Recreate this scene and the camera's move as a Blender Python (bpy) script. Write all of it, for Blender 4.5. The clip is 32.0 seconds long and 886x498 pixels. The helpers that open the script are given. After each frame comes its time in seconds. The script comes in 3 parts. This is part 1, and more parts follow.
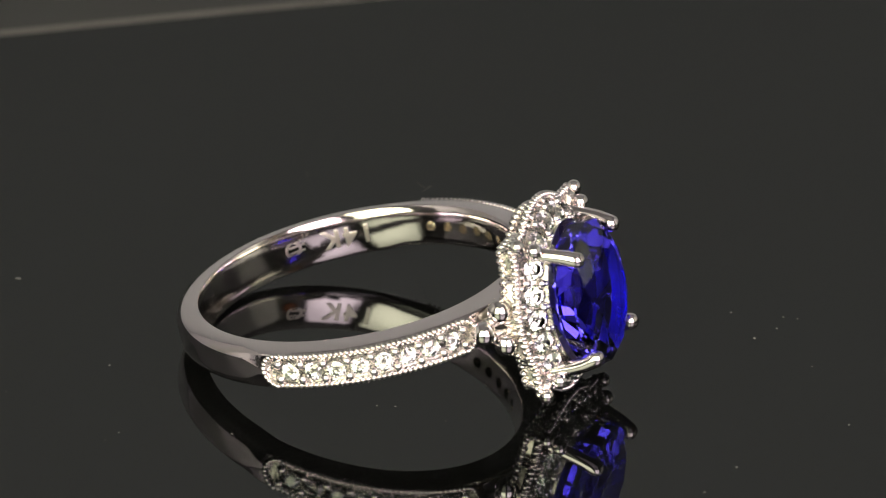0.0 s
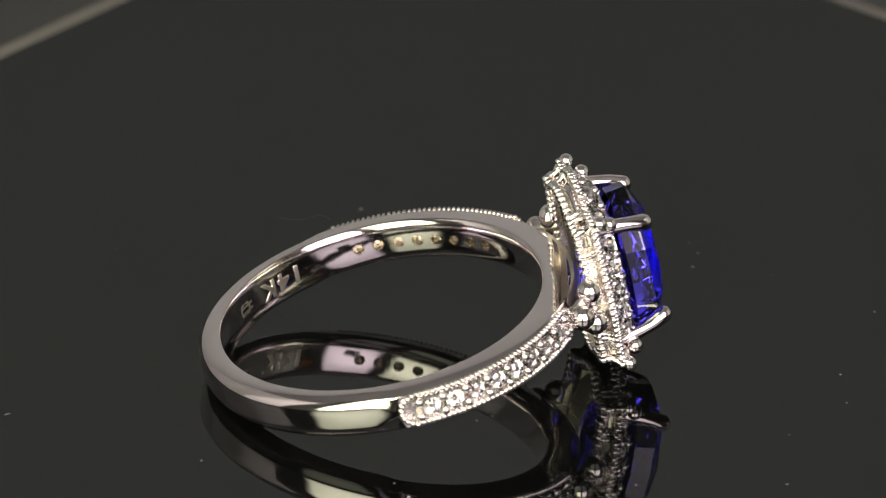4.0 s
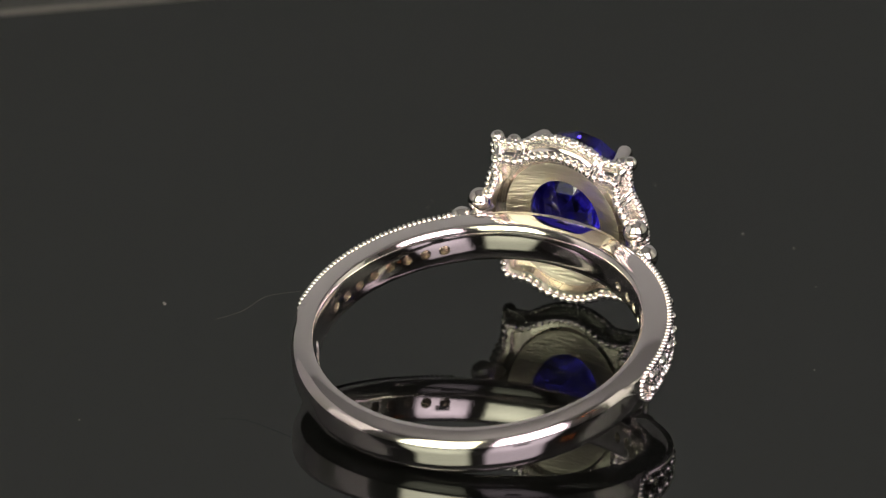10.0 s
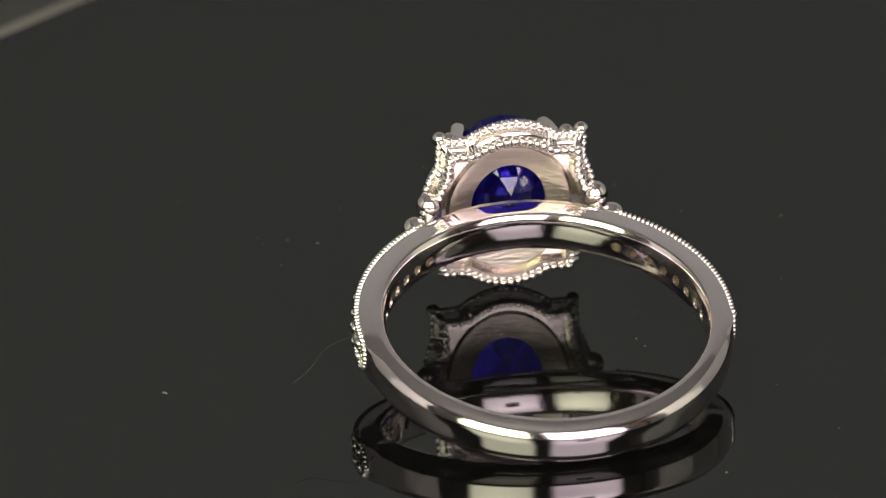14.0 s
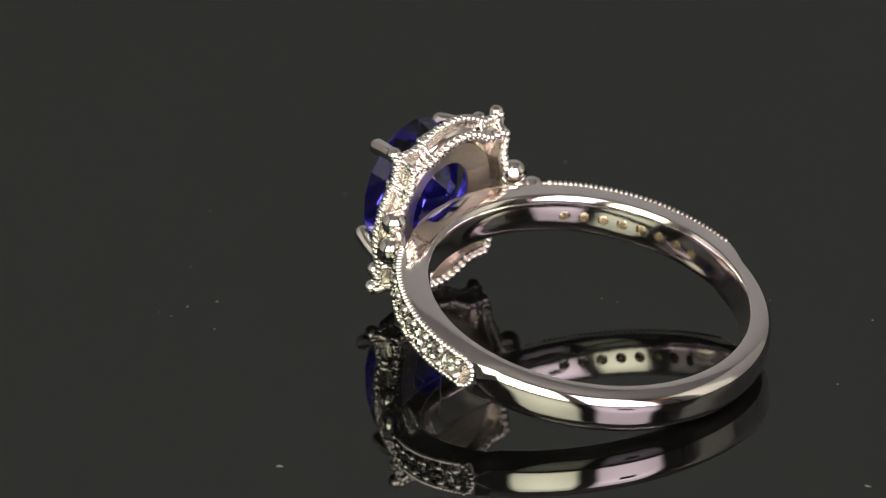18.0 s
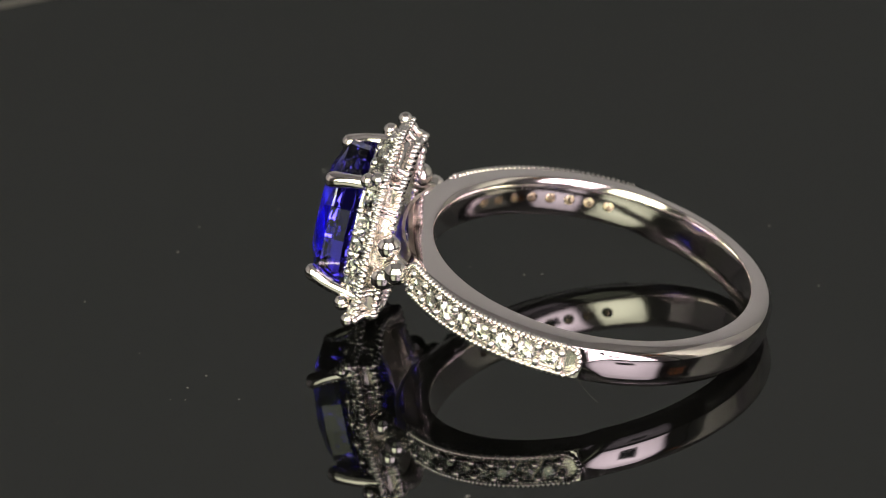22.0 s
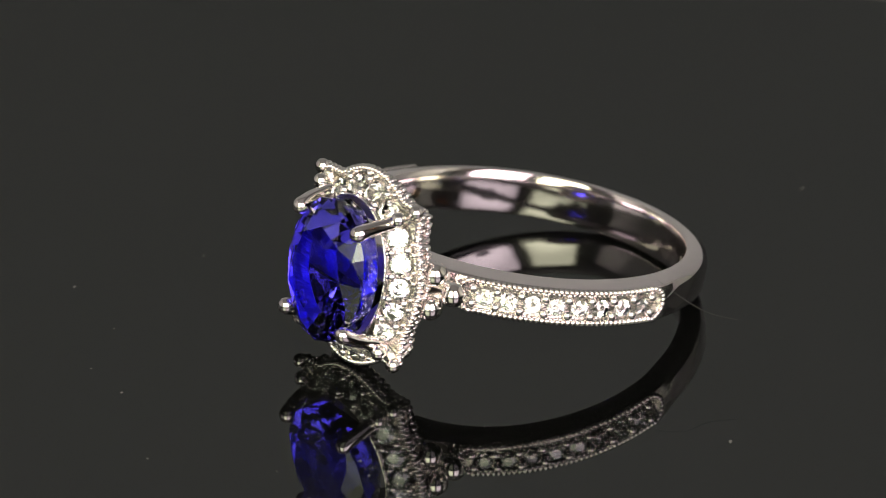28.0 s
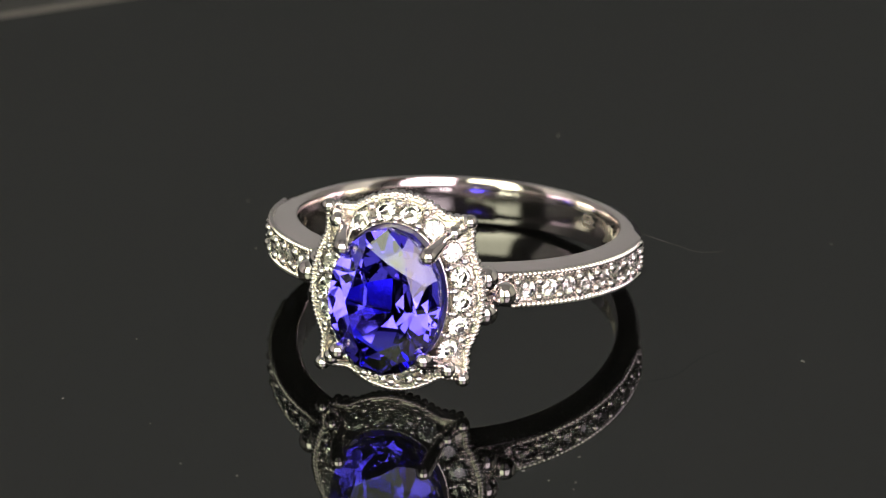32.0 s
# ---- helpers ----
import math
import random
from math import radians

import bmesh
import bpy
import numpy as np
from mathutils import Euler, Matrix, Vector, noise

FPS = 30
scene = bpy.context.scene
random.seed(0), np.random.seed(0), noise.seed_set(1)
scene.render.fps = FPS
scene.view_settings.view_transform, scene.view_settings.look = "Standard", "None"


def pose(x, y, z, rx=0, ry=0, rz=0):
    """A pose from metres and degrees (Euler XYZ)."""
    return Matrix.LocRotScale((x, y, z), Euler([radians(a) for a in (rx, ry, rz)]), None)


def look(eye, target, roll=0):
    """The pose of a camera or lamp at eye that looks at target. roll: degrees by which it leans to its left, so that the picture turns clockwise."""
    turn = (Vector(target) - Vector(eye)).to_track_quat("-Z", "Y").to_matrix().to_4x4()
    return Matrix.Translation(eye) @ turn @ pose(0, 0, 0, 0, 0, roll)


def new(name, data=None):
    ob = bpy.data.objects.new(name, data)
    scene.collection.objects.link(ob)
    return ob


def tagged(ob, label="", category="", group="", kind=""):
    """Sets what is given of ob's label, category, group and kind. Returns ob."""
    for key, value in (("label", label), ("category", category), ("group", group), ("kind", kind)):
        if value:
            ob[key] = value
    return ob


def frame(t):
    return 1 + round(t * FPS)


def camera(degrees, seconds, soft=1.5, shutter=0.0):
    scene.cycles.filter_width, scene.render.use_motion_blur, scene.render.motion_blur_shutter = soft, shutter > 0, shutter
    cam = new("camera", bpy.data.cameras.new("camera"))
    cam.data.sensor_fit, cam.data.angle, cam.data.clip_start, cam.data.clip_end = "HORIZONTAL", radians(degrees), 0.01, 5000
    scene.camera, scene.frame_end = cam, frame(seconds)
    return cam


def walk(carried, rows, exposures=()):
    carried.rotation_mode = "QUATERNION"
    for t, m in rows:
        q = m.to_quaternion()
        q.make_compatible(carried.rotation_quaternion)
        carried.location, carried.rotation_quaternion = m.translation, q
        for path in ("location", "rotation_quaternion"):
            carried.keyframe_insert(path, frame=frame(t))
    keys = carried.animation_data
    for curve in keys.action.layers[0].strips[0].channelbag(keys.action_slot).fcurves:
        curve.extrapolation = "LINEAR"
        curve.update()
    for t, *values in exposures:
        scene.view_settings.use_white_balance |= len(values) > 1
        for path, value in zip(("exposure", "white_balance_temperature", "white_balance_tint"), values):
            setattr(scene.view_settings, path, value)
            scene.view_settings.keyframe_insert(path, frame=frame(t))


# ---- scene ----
# ---- camera: a fixed macro lens over a slowly turning plate ----
MM = 0.001
EYE = (0.0, -0.44992, 0.22870)
AIM_YAW, AIM_PITCH, LEAN = 0.2390, -26.3475, -0.1300
cam = camera(5.610, 32.0, soft=1.0)
cam.data.dof.use_dof = True
cam.data.dof.focus_distance = 0.500
cam.data.dof.aperture_fstop = 65.0
_y, _p = radians(AIM_YAW), radians(AIM_PITCH)
way = Vector((-math.sin(_y) * math.cos(_p), math.cos(_y) * math.cos(_p), math.sin(_p)))
view = look(EYE, Vector(EYE) + way, LEAN)
walk(cam, [(0.0, view), (32.0, view)], exposures=[(0.0, 0.0), (32.0, 0.0)])


def table_angle(t):
    """Turn of the plate in degrees at t seconds."""
    return math.degrees(0.1512000 * t - 0.0425000 * t * (t - 32.0) / 256.0)


# ---- world and lights ----
world = bpy.data.worlds.new("studio")
scene.world = world
world.use_nodes = True
world.node_tree.nodes["Background"].inputs[0].default_value = (0.5, 0.5, 0.5, 1)
world.node_tree.nodes["Background"].inputs[1].default_value = 0.02


# ---- materials ----
def material(name, color, rough=0.5, metal=0.0, ior=1.5, bump=0.0, depth=0.00005, scale=2000.0, vary=0.0, rough_vary=0.0, stretch=(1, 1, 1)):
    """A principled surface with grain at two scales."""
    m = bpy.data.materials.new(name)
    m.use_nodes = True
    nt = m.node_tree
    b = nt.nodes["Principled BSDF"]
    b.inputs["Base Color"].default_value = (*color, 1)
    b.inputs["Roughness"].default_value = rough
    b.inputs["Metallic"].default_value = metal
    b.inputs["IOR"].default_value = ior
    co = nt.nodes.new("ShaderNodeTexCoord")
    mp = nt.nodes.new("ShaderNodeMapping")
    mp.inputs["Scale"].default_value = stretch
    nt.links.new(co.outputs["Object"], mp.inputs[0])
    fine = nt.nodes.new("ShaderNodeTexNoise")
    fine.inputs["Scale"].default_value = scale
    fine.inputs["Detail"].default_value = 4
    nt.links.new(mp.outputs[0], fine.inputs["Vector"])
    coarse = nt.nodes.new("ShaderNodeTexNoise")
    coarse.inputs["Scale"].default_value = scale * 0.12
    nt.links.new(mp.outputs[0], coarse.inputs["Vector"])
    if bump:
        bp = nt.nodes.new("ShaderNodeBump")
        bp.inputs["Strength"].default_value = bump
        bp.inputs["Distance"].default_value = depth
        nt.links.new(fine.outputs["Fac"], bp.inputs["Height"])
        nt.links.new(bp.outputs[0], b.inputs["Normal"])
    if vary:
        mr = nt.nodes.new("ShaderNodeMapRange")
        mr.inputs["To Min"].default_value = 1 - vary
        mr.inputs["To Max"].default_value = 1 + vary
        nt.links.new(coarse.outputs["Fac"], mr.inputs["Value"])
        mx = nt.nodes.new("ShaderNodeVectorMath")
        mx.operation = "SCALE"
        mx.inputs[0].default_value = color
        nt.links.new(mr.outputs[0], mx.inputs["Scale"])
        nt.links.new(mx.outputs[0], b.inputs["Base Color"])
    if rough_vary:
        mr2 = nt.nodes.new("ShaderNodeMapRange")
        mr2.inputs["To Min"].default_value = max(0.0, rough - rough_vary)
        mr2.inputs["To Max"].default_value = rough + rough_vary
        nt.links.new(coarse.outputs["Fac"], mr2.inputs["Value"])
        nt.links.new(mr2.outputs[0], b.inputs["Roughness"])
    return m


def glass(name, color, ior, rough=0.0):
    m = bpy.data.materials.new(name)
    m.use_nodes = True
    nt = m.node_tree
    nt.nodes.remove(nt.nodes["Principled BSDF"])
    g = nt.nodes.new("ShaderNodeBsdfGlass")
    g.inputs["Color"].default_value = (*color, 1)
    g.inputs["IOR"].default_value = ior
    g.inputs["Roughness"].default_value = rough
    nt.links.new(g.outputs[0], nt.nodes["Material Output"].inputs[0])
    return m


def diffuser(name, color, edge, core, at, spread):
    """Lamp cloth, brightest before its bulb: at is the bulb's place on the cloth."""
    m = glowing(name, color, edge)
    nt = m.node_tree
    co = nt.nodes.new("ShaderNodeTexCoord")
    sub = nt.nodes.new("ShaderNodeVectorMath")
    sub.operation = "DISTANCE"
    sub.inputs[1].default_value = at
    nt.links.new(co.outputs["Object"], sub.inputs[0])
    mr = nt.nodes.new("ShaderNodeMapRange")
    mr.interpolation_type = "SMOOTHERSTEP"
    mr.inputs["From Min"].default_value = 0.0
    mr.inputs["From Max"].default_value = spread
    mr.inputs["To Min"].default_value = core
    mr.inputs["To Max"].default_value = edge
    nt.links.new(sub.outputs["Value"], mr.inputs["Value"])
    xyz = nt.nodes.new("ShaderNodeSeparateXYZ")
    nt.links.new(co.outputs["Object"], xyz.inputs[0])
    last = mr.outputs[0]
    for axis, lo, hi in (("X", -0.195, -0.15), ("X", 0.195, 0.15), ("Z", 0.02, 0.05), ("Z", 0.72, 0.66)):
        fade = nt.nodes.new("ShaderNodeMapRange")
        fade.interpolation_type = "SMOOTHSTEP"
        for key, val in (("From Min", lo), ("From Max", hi), ("To Min", 0.12), ("To Max", 1.0)):
            fade.inputs[key].default_value = val
        nt.links.new(xyz.outputs[axis], fade.inputs["Value"])
        mul = nt.nodes.new("ShaderNodeMath")
        mul.operation = "MULTIPLY"
        nt.links.new(last, mul.inputs[0])
        nt.links.new(fade.outputs[0], mul.inputs[1])
        last = mul.outputs[0]
    nt.links.new(last, nt.nodes["Emission"].inputs[1])
    return m


def glowing(name, color, strength):
    m = bpy.data.materials.new(name)
    m.use_nodes = True
    nt = m.node_tree
    nt.nodes.remove(nt.nodes["Principled BSDF"])
    e = nt.nodes.new("ShaderNodeEmission")
    e.inputs[0].default_value = (*color, 1)
    e.inputs[1].default_value = strength
    nt.links.new(e.outputs[0], nt.nodes["Material Output"].inputs[0])
    return m


gold = material("white_gold_polished", (0.86, 0.785, 0.798), 0.085, 1.0, bump=0.02, scale=1500, vary=0.03, rough_vary=0.02)
gold_inner = material("white_gold_worn", (0.86, 0.785, 0.79), 0.105, 1.0, bump=0.6, depth=0.000045, scale=420, vary=0.03, rough_vary=0.05)
gold_cast = material("white_gold_cast", (0.72, 0.675, 0.635), 0.22, 1.0, bump=0.6, depth=0.00010, scale=5000, vary=0.06, rough_vary=0.08)
gold_brushed = material("white_gold_brushed", (0.64, 0.58, 0.51), 0.33, 1.0, bump=1.0, depth=0.00012, scale=5600, vary=0.15, rough_vary=0.08, stretch=(1, 0.18, 1.2))
gold_smooth = material("white_gold_satin", (0.69, 0.63, 0.58), 0.26, 1.0, bump=0.3, depth=0.00006, scale=3000, vary=0.08, rough_vary=0.08)
gold_bridge = material("white_gold_rough_cast", (0.70, 0.64, 0.565), 0.38, 1.0, bump=0.8, depth=0.00012, scale=4000, vary=0.12, rough_vary=0.1)
gold_seat = material("white_gold_drilled", (0.66, 0.61, 0.55), 0.16, 1.0, bump=0.3, depth=0.0001, scale=6000, vary=0.1)
gold_bead = material("white_gold_bead", (0.87, 0.82, 0.81), 0.06, 1.0, rough_vary=0.02)
engraved = material("engraved_gold", (0.78, 0.72, 0.64), 0.38, 1.0, bump=0.3, scale=6000, vary=0.1)
blue_gem = material("blue_violet_gem", (0.083, 0.060, 1.0), 0.008, 0.0, 1.70)
blue_gem.node_tree.nodes["Principled BSDF"].inputs["Transmission Weight"].default_value = 1.0
diamond_mat = glass("white_diamond", (0.99, 0.99, 0.985), 2.4)
acrylic = material("black_acrylic", (0.0025, 0.0026, 0.0025), 0.02, 0.0, 1.5, vary=0.15, scale=300)
acrylic.node_tree.nodes["Principled BSDF"].inputs["Specular IOR Level"].default_value = 0.0
_nt = acrylic.node_tree
polish = _nt.nodes.new("ShaderNodeBsdfGlossy")
polish.inputs["Color"].default_value = (0.955, 0.985, 1.0, 1)
polish.inputs["Roughness"].default_value = 0.02
blend = _nt.nodes.new("ShaderNodeMixShader")
blend.inputs[0].default_value = 0.090
_nt.links.new(_nt.nodes["Principled BSDF"].outputs[0], blend.inputs[1])
_nt.links.new(polish.outputs[0], blend.inputs[2])
_nt.links.new(blend.outputs[0], _nt.nodes["Material Output"].inputs[0])
# matt pale colour stands in for the light reflected by the bevel
acrylic_edge = material("acrylic_edge_sheen", (0.175, 0.16, 0.147), 0.6, vary=0.1, scale=800)
table_mat = material("dark_table", (0.05, 0.05, 0.05), 0.6, vary=0.1, bump=0.1, scale=400)
lint_mat = material("grey_lint", (0.075, 0.073, 0.07), 0.9, vary=0.2, scale=8000)
dust_mat = material("pale_dust", (0.12, 0.118, 0.115), 0.9, vary=0.2, scale=8000)
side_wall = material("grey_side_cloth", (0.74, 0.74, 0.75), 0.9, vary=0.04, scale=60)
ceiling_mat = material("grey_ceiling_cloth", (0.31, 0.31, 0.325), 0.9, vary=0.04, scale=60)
paper = material("white_backdrop_paper", (0.42, 0.434, 0.458), 0.9, vary=0.04, scale=60)
board_mat = material("white_board", (0.85, 0.85, 0.83), 0.7, vary=0.03, scale=80)
dark_wall = material("dark_curtain", (0.24, 0.24, 0.25), 0.95, vary=0.15, scale=60)
housing = material("black_plastic", (0.02, 0.02, 0.02), 0.5, vary=0.1, scale=200)
lamp_left = diffuser("warm_diffuser", (0.98, 1.0, 0.70), 4.8, 8.7, (0.02, 0.004, 0.24), 0.32)
lamp_right = diffuser("rosy_diffuser", (1.0, 0.85, 0.88), 4.8, 8.7, (-0.02, 0.004, 0.24), 0.32)
ember = glowing("orange_indicator", (1.0, 0.25, 0.04), 12.0)


# ---- mesh helpers ----
def mesh_from(name, verts, faces, mat, smooth=True, sharp=35):
    me = bpy.data.meshes.new(name)
    me.from_pydata([tuple(v) for v in verts], [], faces)
    me.materials.append(mat)
    bm = bmesh.new()
    bm.from_mesh(me)
    bmesh.ops.recalc_face_normals(bm, faces=bm.faces)
    bm.to_mesh(me)
    bm.free()
    me.polygons.foreach_set("use_smooth", [smooth] * len(me.polygons))
    if smooth and sharp:
        me.set_sharp_from_angle(angle=radians(sharp))
    return me


def part(name, me, parent, label=""):
    ob = new(name, me)
    ob.parent = parent
    return tagged(ob, label=label)


def put(ob, x, y, z, scale=1.0):
    ob.matrix_basis = Matrix.LocRotScale((x, y, z), None, (scale, scale, scale))
    return ob


def loft(rings, close_rows=False, cap_ends=False):
    """Vertices and quads of rings with equal counts; rows may close on the first one."""
    n = len(rings[0])
    verts = [v for r in rings for v in r]
    faces = []
    rows = len(rings)
    for i in range(rows if close_rows else rows - 1):
        a, b = i * n, ((i + 1) % rows) * n
        for j in range(n):
            k = (j + 1) % n
            faces.append((a + j, a + k, b + k, b + j))
    if cap_ends:
        faces.append(tuple(range(n)))
        faces.append(tuple(range((rows - 1) * n, rows * n)))
    return verts, faces


def box_mesh(name, x0, x1, y0, y1, z0, z1, mat, bevel=0.0):
    bm = bmesh.new()
    bmesh.ops.create_cube(bm, size=1)
    for v in bm.verts:
        v.co = Vector(((x0 + x1) / 2 + v.co.x * (x1 - x0), (y0 + y1) / 2 + v.co.y * (y1 - y0), (z0 + z1) / 2 + v.co.z * (z1 - z0)))
    if bevel:
        bmesh.ops.bevel(bm, geom=list(bm.edges), offset=bevel, segments=2, affect="EDGES", profile=0.5)
    me = bpy.data.meshes.new(name)
    bm.to_mesh(me)
    bm.free()
    me.materials.append(mat)
    return me


def ball_mesh(name, r, mat, seg=16, rows=10):
    bm = bmesh.new()
    bmesh.ops.create_uvsphere(bm, u_segments=seg, v_segments=rows, radius=r)
    me = bpy.data.meshes.new(name)
    bm.to_mesh(me)
    bm.free()
    me.materials.append(mat)
    me.polygons.foreach_set("use_smooth", [True] * len(me.polygons))
    return me


# ---- the room round the little set ----
def setting():
    t = 0.02
    X, Y0, Y1, Z0, Z1 = 0.8, -0.9, 0.7, -0.08, 0.95
    for name, a, mat in (
        ("wall_north", (-X, X, Y1, Y1 + t, Z0, Z1), paper),
        ("wall_south", (-X, X, Y0 - t, Y0, Z0, Z1), dark_wall),
        ("wall_east", (X, X + t, Y0, Y1, Z0, Z1), side_wall),
        ("wall_west", (-X - t, -X, Y0, Y1, Z0, Z1), side_wall),
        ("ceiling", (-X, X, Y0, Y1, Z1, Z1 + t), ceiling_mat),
        ("floor", (-X, X, Y0, Y1, Z0 - t, Z0), table_mat),
    ):
        ob = new(name, box_mesh(name, *a, mat))
        tagged(ob, "plain surface closing the small studio", name.split("_")[0], kind="structure")


def softbox(mat, azimuth, label, clip=False):
    """A standing lamp box whose lit face looks at the plate."""
    base = new("softbox")
    tagged(base, label, "softbox", "studio lamps")
    d, w, z0, z1 = 0.50, 0.195, 0.03, 0.72
    part("housing", box_mesh("housing", -w - 0.012, w + 0.012, -0.10, -0.004, z0 - 0.012, z1 + 0.012, housing, 0.006), base)
    part("diffuser", box_mesh("diffuser", -w, w, -0.002, 0.004, z0, z1, mat, 0.001), base, "bright white diffuser cloth")
    part("stand", box_mesh("stand", -0.012, 0.012, -0.06, -0.03, -0.08, z0 - 0.012, housing, 0.003), base)
    if clip:
        part("clip_box", box_mesh("clip_box", -0.05, 0.035, 0.006, 0.03, 0.12, 0.21, housing, 0.003), base, "small black box clipped to the cloth")
    a = radians(azimuth)
    base.matrix_basis = pose(math.sin(a) * d, -math.cos(a) * d, 0.0, 0, 0, azimuth)
    return base


# ---- the turning plate ----
PLATE_TURN = 13.0
PX0, PX1, PY0, PY1 = -52.3 * MM, 50.4 * MM, -54.6 * MM, 48.0 * MM


def plate():
    base = new("display_plate")
    tagged(base, "glossy black square acrylic plate, its bevel's reflection painted pale", "display plate")
    b, h = 2.0 * MM, 5.0 * MM
    c = [(PX0, PY0), (PX1, PY0), (PX1, PY1), (PX0, PY1)]
    i = [(PX0 + b, PY0 + b), (PX1 - b, PY0 + b), (PX1 - b, PY1 - b), (PX0 + b, PY1 - b)]
    rot = Matrix.Rotation(radians(PLATE_TURN), 3, "Z")
    V = lambda p, z: rot @ Vector((p[0], p[1], z))
    top = [V(p, 0) for p in i]
    me = mesh_from("top", top + [V(p, -h) for p in i], [(0, 1, 2, 3), (7, 6, 5, 4), (0, 1, 5, 4), (1, 2, 6, 5), (2, 3, 7, 6), (3, 0, 4, 7)], acrylic, False)
    part("top", me, base)
    # bevel strips; their reflection is put into the pale colour
    for k in range(4):
        n = (k + 1) % 4
        vs = [V(i[k], 0.00000), V(i[n], 0.0), V(c[n], -0.6 * MM), V(c[k], -0.6 * MM), V(i[k], -h), V(i[n], -h), V(c[n], -h), V(c[k], -h)]
        part("rim", mesh_from("rim", vs, [(0, 1, 2, 3), (3, 2, 6, 7), (7, 6, 5, 4), (0, 3, 7, 4), (1, 5, 6, 2)], acrylic_edge, False), base, "bevelled rim strip, its reflection painted as a pale colour")
    return base


def turntable():
    base = new("turntable")
    tagged(base, "low round black motor turntable under the plate", "turntable")
    for name, r, z0, z1 in (("platter", 45 * MM, -12 * MM, -5.2 * MM), ("housing", 60 * MM, -79 * MM, -13 * MM)):
        rings = [[(rr * math.cos(a * math.tau / 48), rr * math.sin(a * math.tau / 48), z) for a in range(48)] for rr, z in ((r - MM, z0), (r, z0 + MM), (r, z1 - MM), (r - MM, z1))]
        part(name, mesh_from(name, *loft(rings, cap_ends=True), housing), base)
    return base


# ---- the ring: x towards the head, y across, z along the finger ----
R_IN, R_OUT, WIDE, SHIFT = 8.86, 10.60, 2.44, -0.45
PAVE0, PAVE1 = 30.0, 99.0


def section(edge, open_, grow=0.0):
    """Half of a domed comfort-fit band, mirrored: edge 0 is plain, 1 has crisp outer edges; open_ is how far its channel is open."""
    w, crest = WIDE / 2, R_IN + 0.32
    half = []
    for i in range(13):
        a = math.pi / 2 * i / 12
        half.append((R_IN + (crest - R_IN) * (1 - math.cos(a)), w * math.sin(a) ** 0.9, 1 - 0.3 * (i / 12) ** 2))
    flat = ((1.15, 1.20), (0.88, 1.15), (0.62, 1.10), (0.40, 1.04), (0.24, 0.98), (0.20, 0.92), (0.24, 0.84), (0.24, 0.77), (0.36, 0.70), (0.44, 0.36), (0.44, 0.0))
    for i, (d, z) in enumerate(flat):
        b = math.pi / 2 * (i + 1) / 11
        r1, z1 = crest + (R_OUT + grow - crest) * math.sin(b) ** 0.86, w * math.cos(b) ** 0.74
        if i > 5:
            z *= max(open_, 0.12)
            d = 0.13 + (d - 0.13) * min(1.0, open_ * 1.6) - 0.004 * (i - 5) * (1 - open_)
        half.append((r1 + (R_OUT - d - r1) * edge, z1 + (z - z1) * edge, 0.7 * (1 - i / 10)))
    under = 1.14 - 0.12 * edge
    return half + [(r, -z * under, k) for r, z, k in half[-2:0:-1]]


def polar(r, phi, z):
    """A place on the band, which has been bent a little to one side."""
    a = radians(phi)
    x = r * math.cos(a)
    return Vector((x, r * math.sin(a) + 0.007 * (10.5 - x), z)) * MM


def inner_radius(phi):
    """Distance from the band's axis to its inner face, whose own axis lies a little back from the head."""
    a = radians(phi)
    return SHIFT * math.cos(a) + math.sqrt(R_IN ** 2 - (SHIFT * math.sin(a)) ** 2)


